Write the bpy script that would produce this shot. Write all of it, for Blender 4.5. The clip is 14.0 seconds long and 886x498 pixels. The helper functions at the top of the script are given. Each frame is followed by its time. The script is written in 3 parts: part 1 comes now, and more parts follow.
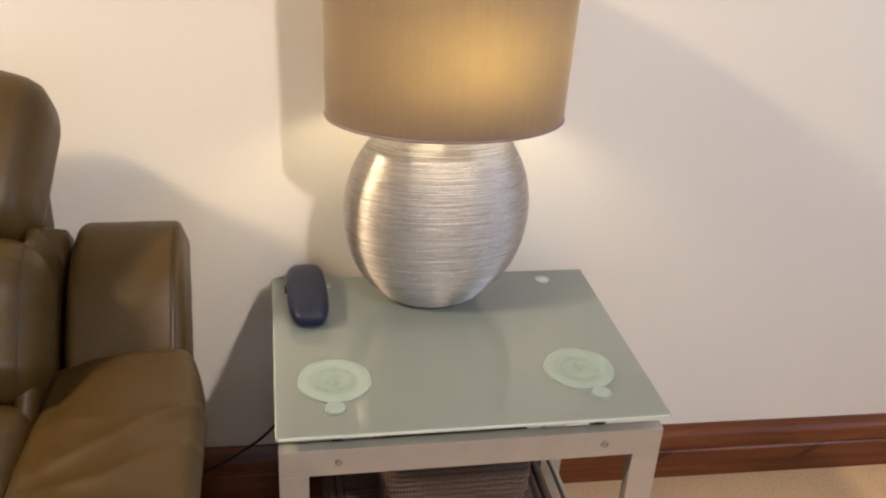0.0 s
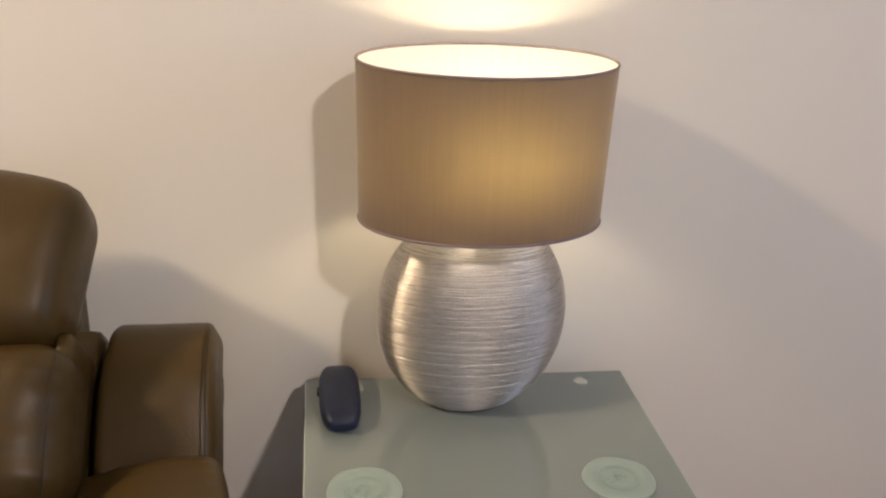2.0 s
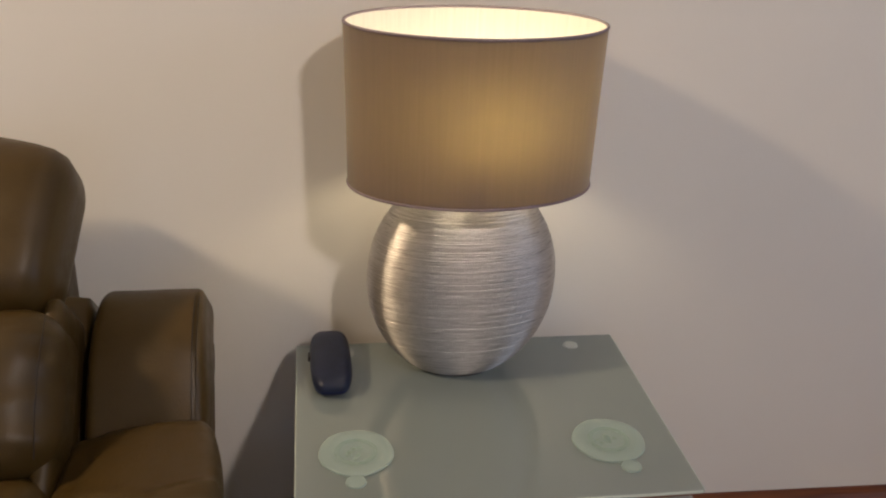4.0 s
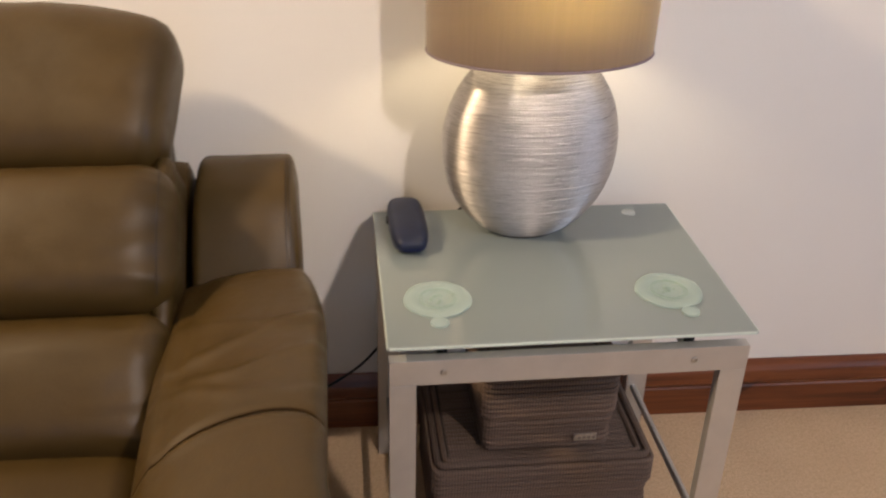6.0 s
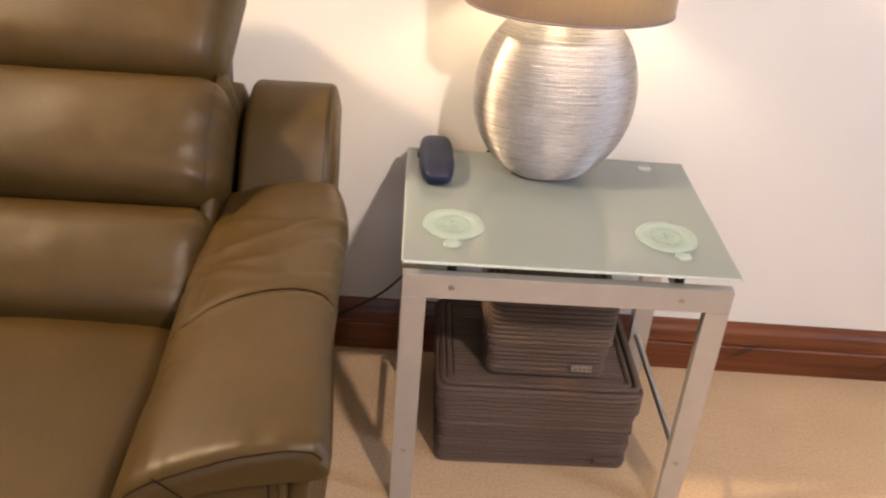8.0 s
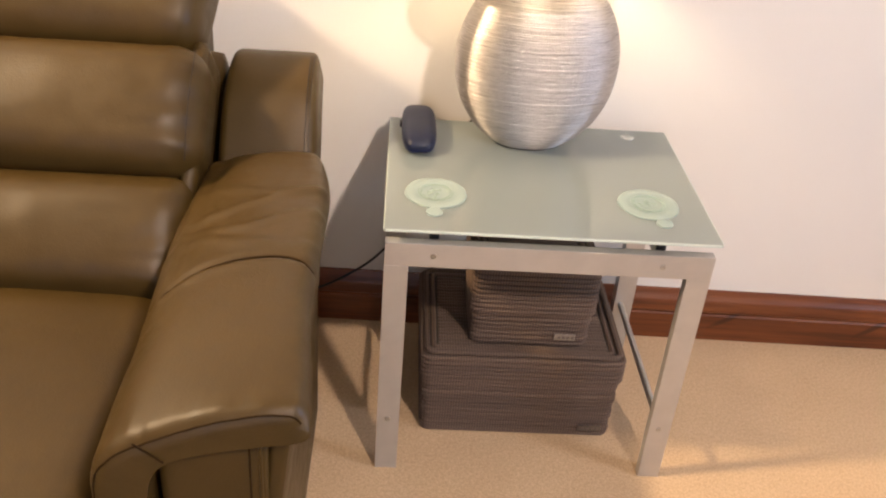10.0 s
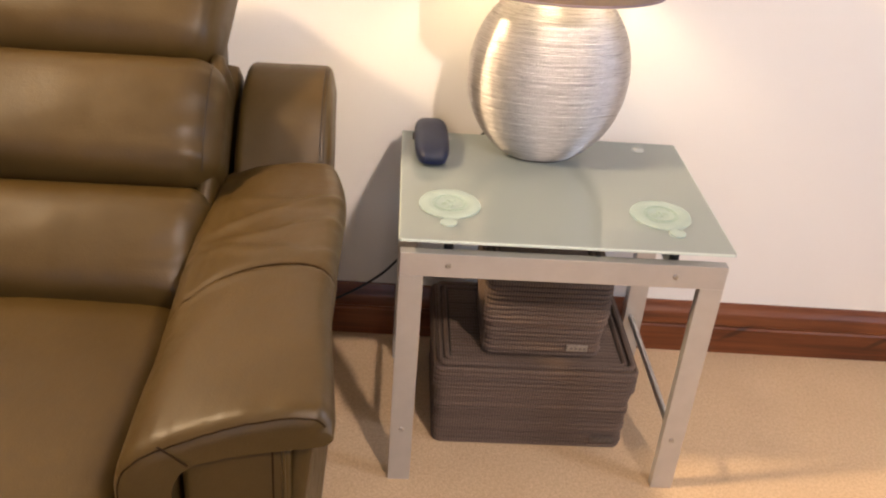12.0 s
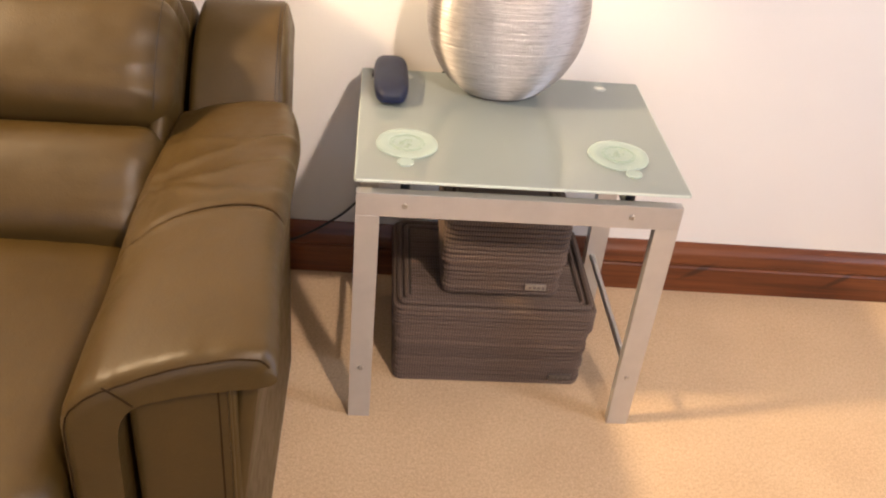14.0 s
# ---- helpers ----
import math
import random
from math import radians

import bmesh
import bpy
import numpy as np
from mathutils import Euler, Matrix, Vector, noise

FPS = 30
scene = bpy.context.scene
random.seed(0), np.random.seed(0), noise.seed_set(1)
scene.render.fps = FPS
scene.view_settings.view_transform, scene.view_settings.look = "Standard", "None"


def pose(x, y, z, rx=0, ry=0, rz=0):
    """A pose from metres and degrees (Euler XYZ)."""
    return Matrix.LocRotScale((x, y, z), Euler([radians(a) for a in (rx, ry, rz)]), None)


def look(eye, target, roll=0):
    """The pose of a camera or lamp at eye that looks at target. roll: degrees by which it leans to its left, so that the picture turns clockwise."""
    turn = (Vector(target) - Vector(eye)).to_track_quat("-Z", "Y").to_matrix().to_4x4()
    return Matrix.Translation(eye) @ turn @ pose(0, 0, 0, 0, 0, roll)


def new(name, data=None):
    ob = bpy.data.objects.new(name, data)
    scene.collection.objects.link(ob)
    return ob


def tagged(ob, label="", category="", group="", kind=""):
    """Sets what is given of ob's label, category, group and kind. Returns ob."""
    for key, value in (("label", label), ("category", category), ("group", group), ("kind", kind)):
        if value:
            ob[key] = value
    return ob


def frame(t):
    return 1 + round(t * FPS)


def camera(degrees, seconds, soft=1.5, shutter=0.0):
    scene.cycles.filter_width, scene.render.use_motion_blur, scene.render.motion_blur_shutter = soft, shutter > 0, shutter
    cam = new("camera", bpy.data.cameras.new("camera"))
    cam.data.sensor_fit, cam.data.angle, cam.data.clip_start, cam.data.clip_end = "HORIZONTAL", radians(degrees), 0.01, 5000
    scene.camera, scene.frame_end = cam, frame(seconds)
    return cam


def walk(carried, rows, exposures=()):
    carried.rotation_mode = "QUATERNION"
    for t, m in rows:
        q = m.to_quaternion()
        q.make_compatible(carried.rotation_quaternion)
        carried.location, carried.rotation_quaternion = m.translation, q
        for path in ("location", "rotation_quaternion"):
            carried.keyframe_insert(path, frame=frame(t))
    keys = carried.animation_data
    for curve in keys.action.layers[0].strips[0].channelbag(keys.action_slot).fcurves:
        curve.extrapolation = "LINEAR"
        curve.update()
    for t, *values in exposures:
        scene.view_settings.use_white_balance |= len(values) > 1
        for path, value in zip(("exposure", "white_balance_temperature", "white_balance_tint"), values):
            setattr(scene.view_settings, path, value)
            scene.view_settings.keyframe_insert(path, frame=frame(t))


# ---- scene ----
cam = camera(51.1, 14.0, soft=2.1, shutter=0.4)

PATH = [
    (0, (0.005, -0.984, 1.298), (0.359, 0.766, 0.396), 3.6),
    (0.5, (-0.005, -0.986, 1.291), (0.307, 0.764, 0.374), 3.7),
    (1, (0.0, -0.978, 1.299), (0.282, 0.773, 0.376), 3.5),
    (1.5, (0.0, -0.967, 1.292), (0.265, 0.817, 0.426), 2.8),
    (2, (0.025, -0.953, 1.322), (0.287, 0.882, 0.571), 2.3),
    (2.3, (0.034, -0.948, 1.33), (0.3, 0.88, 0.563), 1.8),
    (2.5, (0.022, -0.953, 1.327), (0.312, 0.863, 0.539), 2.6),
    (5, (0.031, -0.962, 1.296), (0.307, 0.839, 0.473), 1.9),
    (5.5, (-0.015, -0.996, 1.282), (0.293, 0.729, 0.318), 1.7),
    (6, (-0.061, -1.082, 1.275), (0.156, 0.658, 0.313), 1.4),
    (6.3, (-0.102, -1.158, 1.277), (0.088, 0.562, 0.273), 3.0),
    (6.5, (-0.139, -1.206, 1.276), (0.079, 0.477, 0.217), 4.0),
    (7, (-0.099, -1.23, 1.272), (0.132, 0.439, 0.194), 5.5),
    (7.5, (-0.016, -1.243, 1.267), (0.067, 0.486, 0.265), 5.3),
    (7.9, (-0.011, -1.251, 1.279), (0.055, 0.475, 0.272), 4.8),
    (8, (-0.006, -1.254, 1.279), (0.086, 0.47, 0.269), 4.8),
    (8.2, (-0.005, -1.253, 1.271), (0.105, 0.468, 0.258), 5.3),
    (10.5, (0.009, -1.269, 1.268), (0.121, 0.426, 0.213), 4.6),
    (11, (0.0, -1.276, 1.258), (0.107, 0.42, 0.203), 4.1),
    (11.5, (0.012, -1.279, 1.266), (0.167, 0.414, 0.214), 4.6),
    (12, (-0.017, -1.28, 1.256), (0.098, 0.442, 0.245), 4.7),
    (12.5, (0.0, -1.29, 1.283), (0.111, 0.417, 0.246), 8.2),
    (13, (0.02, -1.285, 1.27), (0.169, 0.367, 0.152), 6.7),
    (13.5, (0.022, -1.28, 1.263), (0.184, 0.369, 0.143), 6.2),
    (14, (0.023, -1.278, 1.266), (0.185, 0.368, 0.141), 5.8),
]
EXPOSURES = [(0.0, -0.68, 6100, 14), (0.6, -0.75, 6100, 14), (1.1, -0.72, 6000, 14), (2.0, -1.18, 6000, 16), (2.6, -1.35, 6000, 16),
             (4.8, -1.55, 6000, 16), (5.5, -1.38, 6000, 16), (6.1, -0.72, 6000, 18), (6.6, -1.15, 5900, 18), (7.0, -0.52, 6200, 20),
             (7.5, -0.33, 6200, 20), (8.0, -0.2, 6300, 20), (11.0, -0.12, 6400, 20), (13.0, -0.1, 6400, 20), (14.0, 0.05, 6400, 20)]
walk(cam, [(t, look(eye, target, roll)) for t, eye, target, roll in PATH], EXPOSURES)

KEY_W, KEY_C = 28.0, (1.0, 0.86, 0.70)
LEFT_W, LEFT_C = 88.0, (1.0, 0.75, 0.42)
WIN_W, WIN_C = 24.0, (0.70, 0.83, 1.0)
FRONT_FILL_W = 17.0
BULB_GLOW = 160.0

# ---- world, sun and large lights ----
world = bpy.data.worlds.new("world")
scene.world = world
world.use_nodes = True
wn = world.node_tree
sky = wn.nodes.new("ShaderNodeTexSky")
sky.sky_type, sky.sun_disc = "NISHITA", False
sky.sun_elevation, sky.sun_rotation = radians(38), radians(120)
wn.links.new(sky.outputs["Color"], wn.nodes["Background"].inputs["Color"])
wn.nodes["Background"].inputs["Strength"].default_value = 0.10


def area_lamp(name, at, target, watts, colour, size, size_y=None):
    data = bpy.data.lights.new(name, "AREA")
    data.energy, data.color, data.size = watts, colour, size
    data.shape = "RECTANGLE" if size_y else "DISK"
    if size_y:
        data.size_y = size_y
    ob = new(name, data)
    ob.matrix_world = look(at, target)
    return ob


KEY_AT = (0.94, -2.13, 2.69)
LEFT_AT = (-2.12, -0.38, 2.69)
key = area_lamp("ceiling_lamp_light", KEY_AT, (-0.45, 0.45, 0.72), KEY_W, KEY_C, 0.15)
key.data.spread = radians(78)
left = area_lamp("ceiling_lamp_light", LEFT_AT, (-0.20, 0.45, 0.80), LEFT_W, LEFT_C, 0.30)
left.data.spread = radians(110)
area_lamp("window_light", (2.19, -0.80, 1.35), (0.0, -0.80, 1.1), WIN_W, WIN_C, 0.36, 1.25)
# unseen bluish fill from the south side, added to lift the ambient level
area_lamp("front_fill_light", (-0.6, -3.45, 1.15), (-0.4, 0.0, 0.9), FRONT_FILL_W, WIN_C, 1.7, 2.0)


# ---- materials ----
def mat(name):
    m = bpy.data.materials.new(name)
    m.use_nodes = True
    return m, m.node_tree.nodes, m.node_tree.links, m.node_tree.nodes["Principled BSDF"]


def noise_node(n, l, scale, detail=4.0, rough=0.55, stretch=None, kind="Object"):
    tc = n.new("ShaderNodeTexCoord")
    t = n.new("ShaderNodeTexNoise")
    t.inputs["Scale"].default_value = scale
    t.inputs["Detail"].default_value = detail
    t.inputs["Roughness"].default_value = rough
    if stretch:
        mp = n.new("ShaderNodeMapping")
        mp.inputs["Scale"].default_value = stretch
        l.new(tc.outputs[kind], mp.inputs["Vector"])
        l.new(mp.outputs["Vector"], t.inputs["Vector"])
    else:
        l.new(tc.outputs[kind], t.inputs["Vector"])
    return t


def ramp(n, l, source, stops):
    r = n.new("ShaderNodeValToRGB")
    els = r.color_ramp.elements
    while len(els) < len(stops):
        els.new(0.5)
    for e, (p, c) in zip(els, stops):
        e.position, e.color = p, (*c, 1)
    l.new(source, r.inputs["Fac"])
    return r


def mix_colour(n, l, a, b, fac, mode="MIX"):
    m = n.new("ShaderNodeMix")
    m.data_type, m.blend_type = "RGBA", mode
    for sock, v in ((m.inputs[0], fac), (m.inputs[6], a), (m.inputs[7], b)):
        if isinstance(v, bpy.types.NodeSocket):
            l.new(v, sock)
        else:
            sock.default_value = v if isinstance(v, float) else (*v, 1)
    return m.outputs[2]


def bump(n, l, bsdf, sources):
    prev = None
    for out, strength, dist in sources:
        b = n.new("ShaderNodeBump")
        b.inputs["Strength"].default_value, b.inputs["Distance"].default_value = strength, dist
        l.new(out, b.inputs["Height"])
        if prev:
            l.new(prev.outputs["Normal"], b.inputs["Normal"])
        prev = b
    l.new(prev.outputs["Normal"], bsdf.inputs["Normal"])


def simple(name, colour, rough=0.5, metal=0.0, var=0.15, scale=30.0, bump_d=0.0005, stretch=None):
    m, n, l, b = mat(name)
    t = noise_node(n, l, scale, stretch=stretch)
    dark = tuple(c * (1 - var) for c in colour)
    light = tuple(min(1, c * (1 + var)) for c in colour)
    l.new(ramp(n, l, t.outputs["Fac"], [(0.3, dark), (0.7, light)]).outputs["Color"], b.inputs["Base Color"])
    b.inputs["Roughness"].default_value, b.inputs["Metallic"].default_value = rough, metal
    fine = noise_node(n, l, scale * 12, stretch=stretch)
    bump(n, l, b, [(fine.outputs["Fac"], 0.3, bump_d)])
    return m


def make_wall_paint():
    m, n, l, b = mat("cream wall paint")
    big = noise_node(n, l, 1.6, 3)
    fine = noise_node(n, l, 140, 5, 0.65)
    mid = noise_node(n, l, 22, 4)
    l.new(ramp(n, l, big.outputs["Fac"], [(0.3, (0.76, 0.725, 0.675)), (0.7, (0.80, 0.765, 0.715))]).outputs["Color"], b.inputs["Base Color"])
    b.inputs["Roughness"].default_value = 0.62
    bump(n, l, b, [(mid.outputs["Fac"], 0.16, 0.004), (fine.outputs["Fac"], 0.12, 0.0012)])
    return m


def make_carpet():
    m, n, l, b = mat("beige cut pile carpet")
    big = noise_node(n, l, 5, 4)
    fine = noise_node(n, l, 430, 3, 0.7)
    mid = noise_node(n, l, 95, 4)
    c1 = ramp(n, l, fine.outputs["Fac"], [(0.3, (0.42, 0.275, 0.145)), (0.5, (0.62, 0.430, 0.245)), (0.70, (0.76, 0.56, 0.35))])
    c2 = ramp(n, l, big.outputs["Fac"], [(0.3, (0.90, 0.88, 0.86)), (0.7, (1.0, 1.0, 1.0))])
    tuft = noise_node(n, l, 160, 3, 0.6)
    c3 = ramp(n, l, tuft.outputs["Fac"], [(0.36, (0.88, 0.855, 0.82)), (0.60, (1.03, 1.03, 1.03))])
    pile = mix_colour(n, l, c1.outputs["Color"], c3.outputs["Color"], 1.0, "MULTIPLY")
    l.new(mix_colour(n, l, pile, c2.outputs["Color"], 1.0, "MULTIPLY"), b.inputs["Base Color"])
    b.inputs["Roughness"].default_value = 0.95
    b.inputs["Sheen Weight"].default_value = 0.25
    bump(n, l, b, [(mid.outputs["Fac"], 0.12, 0.004), (fine.outputs["Fac"], 0.6, 0.002)])
    return m


def make_leather(name, tint):
    m, n, l, b = mat(name)
    tc = n.new("ShaderNodeTexCoord")
    v = n.new("ShaderNodeTexVoronoi")
    v.inputs["Scale"].default_value = 420
    l.new(tc.outputs["Object"], v.inputs["Vector"])
    big = noise_node(n, l, 6, 4)
    mid = noise_node(n, l, 38, 5, 0.6)
    base = ramp(n, l, big.outputs["Fac"], [(0.3, tuple(c * 0.86 for c in tint)), (0.7, tuple(c * 1.12 for c in tint))])
    wear = ramp(n, l, mid.outputs["Fac"], [(0.35, (0.88, 0.88, 0.9)), (0.65, (1.0, 1.0, 1.0))])
    l.new(mix_colour(n, l, base.outputs["Color"], wear.outputs["Color"], 1.0, "MULTIPLY"), b.inputs["Base Color"])
    rr = ramp(n, l, mid.outputs["Fac"], [(0.3, (0.36,) * 3), (0.7, (0.50,) * 3)])
    l.new(rr.outputs["Color"], b.inputs["Roughness"])
    b.inputs["Specular IOR Level"].default_value = 0.32
    bump(n, l, b, [(big.outputs["Fac"], 0.10, 0.012), (mid.outputs["Fac"], 0.14, 0.004), (v.outputs["Distance"], 0.25, 0.0006)])
    return m


def make_skirting():
    m, n, l, b = mat("red-brown stained pine")
    grain = noise_node(n, l, 9, 6, 0.6, (0.35, 3, 9))
    fine = noise_node(n, l, 60, 5, 0.6, (0.12, 3, 6))
    c = ramp(n, l, grain.outputs["Fac"], [(0.28, (0.085, 0.022, 0.008)), (0.5, (0.17, 0.048, 0.015)), (0.75, (0.25, 0.08, 0.024))])
    f = ramp(n, l, fine.outputs["Fac"], [(0.3, (0.72, 0.70, 0.68)), (0.7, (1.0, 1.0, 1.0))])
    col = mix_colour(n, l, c.outputs["Color"], f.outputs["Color"], 1.0, "MULTIPLY")
    tc = n.new("ShaderNodeTexCoord")
    # dark streaks laid over the grain at set places, running aslant
    for px, pz, lean in ((0.79, 0.06, -0.55), (1.13, 0.055, -0.6), (1.75, 0.05, 0.5), (-0.9, 0.06, 0.5)):
        mp = n.new("ShaderNodeMapping")
        mp.vector_type = "TEXTURE"
        mp.inputs["Location"].default_value = (px, 0.45, pz)
        mp.inputs["Rotation"].default_value = (0, lean, 0)
        mp.inputs["Scale"].default_value = (0.055, 0.4, 0.009)
        l.new(tc.outputs["Object"], mp.inputs["Vector"])
        g = n.new("ShaderNodeTexGradient")
        g.gradient_type = "SPHERICAL"
        l.new(mp.outputs["Vector"], g.inputs["Vector"])
        k = ramp(n, l, g.outputs["Color"], [(0.0, (0.0,) * 3), (0.6, (0.75,) * 3)])
        col = mix_colour(n, l, col, (0.03, 0.009, 0.005), k.outputs["Color"])
    l.new(col, b.inputs["Base Color"])
    b.inputs["Roughness"].default_value = 0.34
    bump(n, l, b, [(fine.outputs["Fac"], 0.15, 0.0012)])
    return m


def make_frosted_glass(name, tint, rough, trans, ior=1.5, trans_tint=None):
    m, n, l, b = mat(name)
    t = noise_node(n, l, 14, 3)
    l.new(ramp(n, l, t.outputs["Fac"], [(0.3, tuple(c * 0.96 for c in tint)), (0.7, tint)]).outputs["Color"], b.inputs["Base Color"])
    b.inputs["Roughness"].default_value = rough
    b.inputs["IOR"].default_value = ior
    tr = n.new("ShaderNodeBsdfTranslucent")
    tr.inputs["Color"].default_value = (*(trans_tint or tint), 1)
    mx = n.new("ShaderNodeMixShader")
    mx.inputs["Fac"].default_value = trans
    l.new(b.outputs[0], mx.inputs[1])
    l.new(tr.outputs[0], mx.inputs[2])
    l.new(mx.outputs[0], n["Material Output"].inputs["Surface"])
    return m


def clear(m, fac):
    """Lets part of the light straight through."""
    n, l = m.node_tree.nodes, m.node_tree.links
    out = n["Material Output"].inputs["Surface"]
    src = out.links[0].from_socket
    tp = n.new("ShaderNodeBsdfTransparent")
    tp.inputs["Color"].default_value = (0.93, 0.98, 0.95, 1)
    mx = n.new("ShaderNodeMixShader")
    mx.inputs["Fac"].default_value = fac
    l.new(src, mx.inputs[1])
    l.new(tp.outputs[0], mx.inputs[2])
    l.new(mx.outputs[0], out)
    return m


def make_silver():
    m, n, l, b = mat("silver wound wire glaze")
    lines = noise_node(n, l, 30, 3, 0.6, (0.9, 0.9, 34))
    blot = noise_node(n, l, 200, 4, 0.6, (0.6, 0.6, 3.0))
    c = ramp(n, l, lines.outputs["Fac"], [(0.28, (0.25, 0.23, 0.22)), (0.42, (0.50, 0.475, 0.46)), (0.75, (0.70, 0.675, 0.66))])
    d = ramp(n, l, blot.outputs["Fac"], [(0.30, (0.80,) * 3), (0.5, (1.0,) * 3)])
    l.new(mix_colour(n, l, c.outputs["Color"], d.outputs["Color"], 1.0, "MULTIPLY"), b.inputs["Base Color"])
    b.inputs["Metallic"].default_value = 0.92
    b.inputs["Roughness"].default_value = 0.40
    b.inputs["Anisotropic"].default_value = 1.0
    b.inputs["Anisotropic Rotation"].default_value = 0.25
    # the wire runs level round the body, across the slope of the surface
    geo = n.new("ShaderNodeNewGeometry")
    level = n.new("ShaderNodeVectorMath")
    level.operation = "CROSS_PRODUCT"
    level.inputs[1].default_value = (0, 0, 1)
    l.new(geo.outputs["Normal"], level.inputs[0])
    l.new(level.outputs["Vector"], b.inputs["Tangent"])
    bump(n, l, b, [(lines.outputs["Fac"], 0.5, 0.0016), (blot.outputs["Fac"], 0.45, 0.0012)])
    return m


def make_shade_fabric(name, tint, through_tint, fac, rough=0.8, silk=True):
    m, n, l, b = mat(name)
    slub = noise_node(n, l, 40, 5, 0.65, (5, 5, 0.12))
    k = ramp(n, l, slub.outputs["Fac"], [(0.3, tuple(c * 0.92 for c in tint)), (0.7, tuple(min(1, c * 1.08) for c in tint))])
    l.new(k.outputs["Color"], b.inputs["Base Color"])
    b.inputs["Roughness"].default_value = rough
    if silk:
        b.inputs["Sheen Weight"].default_value = 0.3
    tr = n.new("ShaderNodeBsdfTranslucent")
    k2 = ramp(n, l, slub.outputs["Fac"], [(0.3, tuple(c * 0.93 for c in through_tint)), (0.7, through_tint)])
    l.new(k2.outputs["Color"], tr.inputs["Color"])
    mx = n.new("ShaderNodeMixShader")
    mx.inputs["Fac"].default_value = fac
    l.new(b.outputs[0], mx.inputs[1])
    l.new(tr.outputs[0], mx.inputs[2])
    l.new(mx.outputs[0], n["Material Output"].inputs["Surface"])
    bump(n, l, b, [(slub.outputs["Fac"], 0.2, 0.0006)])
    return m


def make_cord():
    m, n, l, b = mat("grey-brown woven paper cord")
    tc = n.new("ShaderNodeTexCoord")
    w = n.new("ShaderNodeTexWave")
    w.wave_type, w.bands_direction = "BANDS", "X"
    w.inputs["Scale"].default_value = 62
    w.inputs["Distortion"].default_value = 2.5
    w.inputs["Detail Scale"].default_value = 3.0
    w.inputs["Detail"].default_value = 2.0
    l.new(tc.outputs["Object"], w.inputs["Vector"])
    info = n.new("ShaderNodeObjectInfo")
    per = ramp(n, l, info.outputs["Random"], [(0.0, (0.80, 0.80, 0.80)), (1.0, (1.1, 1.1, 1.1))])
    c = ramp(n, l, w.outputs["Fac"], [(0.1, (0.080, 0.049, 0.033)), (0.6, (0.108, 0.068, 0.046)), (0.95, (0.138, 0.090, 0.064))])
    l.new(mix_colour(n, l, c.outputs["Color"], per.outputs["Color"], 1.0, "MULTIPLY"), b.inputs["Base Color"])
    b.inputs["Roughness"].default_value = 0.7
    f = noise_node(n, l, 300, 3)
    bump(n, l, b, [(w.outputs["Fac"], 0.30, 0.0025), (f.outputs["Fac"], 0.3, 0.001)])
    return m


def make_glow(name, colour, strength):
    m, n, l, b = mat(name)
    b.inputs["Base Color"].default_value = (0.9, 0.88, 0.85, 1)
    b.inputs["Emission Color"].default_value = (*colour, 1)
    b.inputs["Emission Strength"].default_value = strength
    return m


WALL = make_wall_paint()
CEIL = simple("white ceiling paint", (0.80, 0.79, 0.77), 0.8, 0, 0.03, 8)
CARPET = make_carpet()
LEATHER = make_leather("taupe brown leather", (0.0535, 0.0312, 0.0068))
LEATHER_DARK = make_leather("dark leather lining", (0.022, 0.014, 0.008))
THREAD = simple("dark seam thread", (0.028, 0.016, 0.007), 1.0)
THREAD.node_tree.nodes["Principled BSDF"].inputs["Specular IOR Level"].default_value = 0.05
SKIRT = make_skirting()
GLASS_TOP = make_frosted_glass("frosted green-white glass", (0.305, 0.355, 0.358), 0.05, 0.45, 2.3, (0.56, 0.61, 0.59))
GLASS_EDGE = make_frosted_glass("bright polished glass edge", (0.70, 0.78, 0.72), 0.12, 0.25)
COASTER = clear(make_frosted_glass("etched pale green glass", (0.60, 0.69, 0.68), 0.3, 0.3, 1.4), 0.64)
ETCH = clear(make_frosted_glass("darker etched relief glass", (0.42, 0.50, 0.48), 0.35, 0.2, 1.4), 0.68)
FRAME = simple("silver-grey lacquered steel", (0.50, 0.48, 0.45), 0.38, 0.55, 0.05, 25, 0.0002)
STEEL = simple("brushed dark steel rod", (0.46, 0.45, 0.43), 0.3, 0.9, 0.1, 40, 0.0003)
SCREW = simple("nickel screw head", (0.46, 0.43, 0.38), 0.35, 0.95, 0.1, 80, 0.0002)
RUBBER = simple("black rubber", (0.02, 0.02, 0.02), 0.7)
SILVER = make_silver()
SHADE_OUT = make_shade_fabric("mauve grey faux silk", (0.100, 0.071, 0.096), (0.47, 0.385, 0.18), 0.25, 0.5)
SHADE_IN = make_shade_fabric("white shade lining", (0.84, 0.82, 0.78), (0.85, 0.76, 0.55), 0.40, 0.9, False)
HEM = simple("mauve shade hem", (0.20, 0.155, 0.175), 0.7)
CASE_TOP = simple("navy satin case shell", (0.010, 0.014, 0.034), 0.42, 0.0, 0.2, 40, 0.0003)
CASE_LOW = simple("dark navy case shell", (0.007, 0.012, 0.052), 0.28, 0.0, 0.2, 40, 0.0003)
for shell in (CASE_TOP, CASE_LOW):
    shell.node_tree.nodes["Principled BSDF"].inputs["Specular IOR Level"].default_value = 0.28
CORD = make_cord()
CORD_DARK = simple("dark basket lining", (0.045, 0.033, 0.025), 0.85)
BADGE = simple("worn silver badge", (0.28, 0.235, 0.19), 0.45, 0.35, 0.25, 150)
BADGE_BAR = simple("dark badge printing", (0.13, 0.105, 0.085), 0.6)
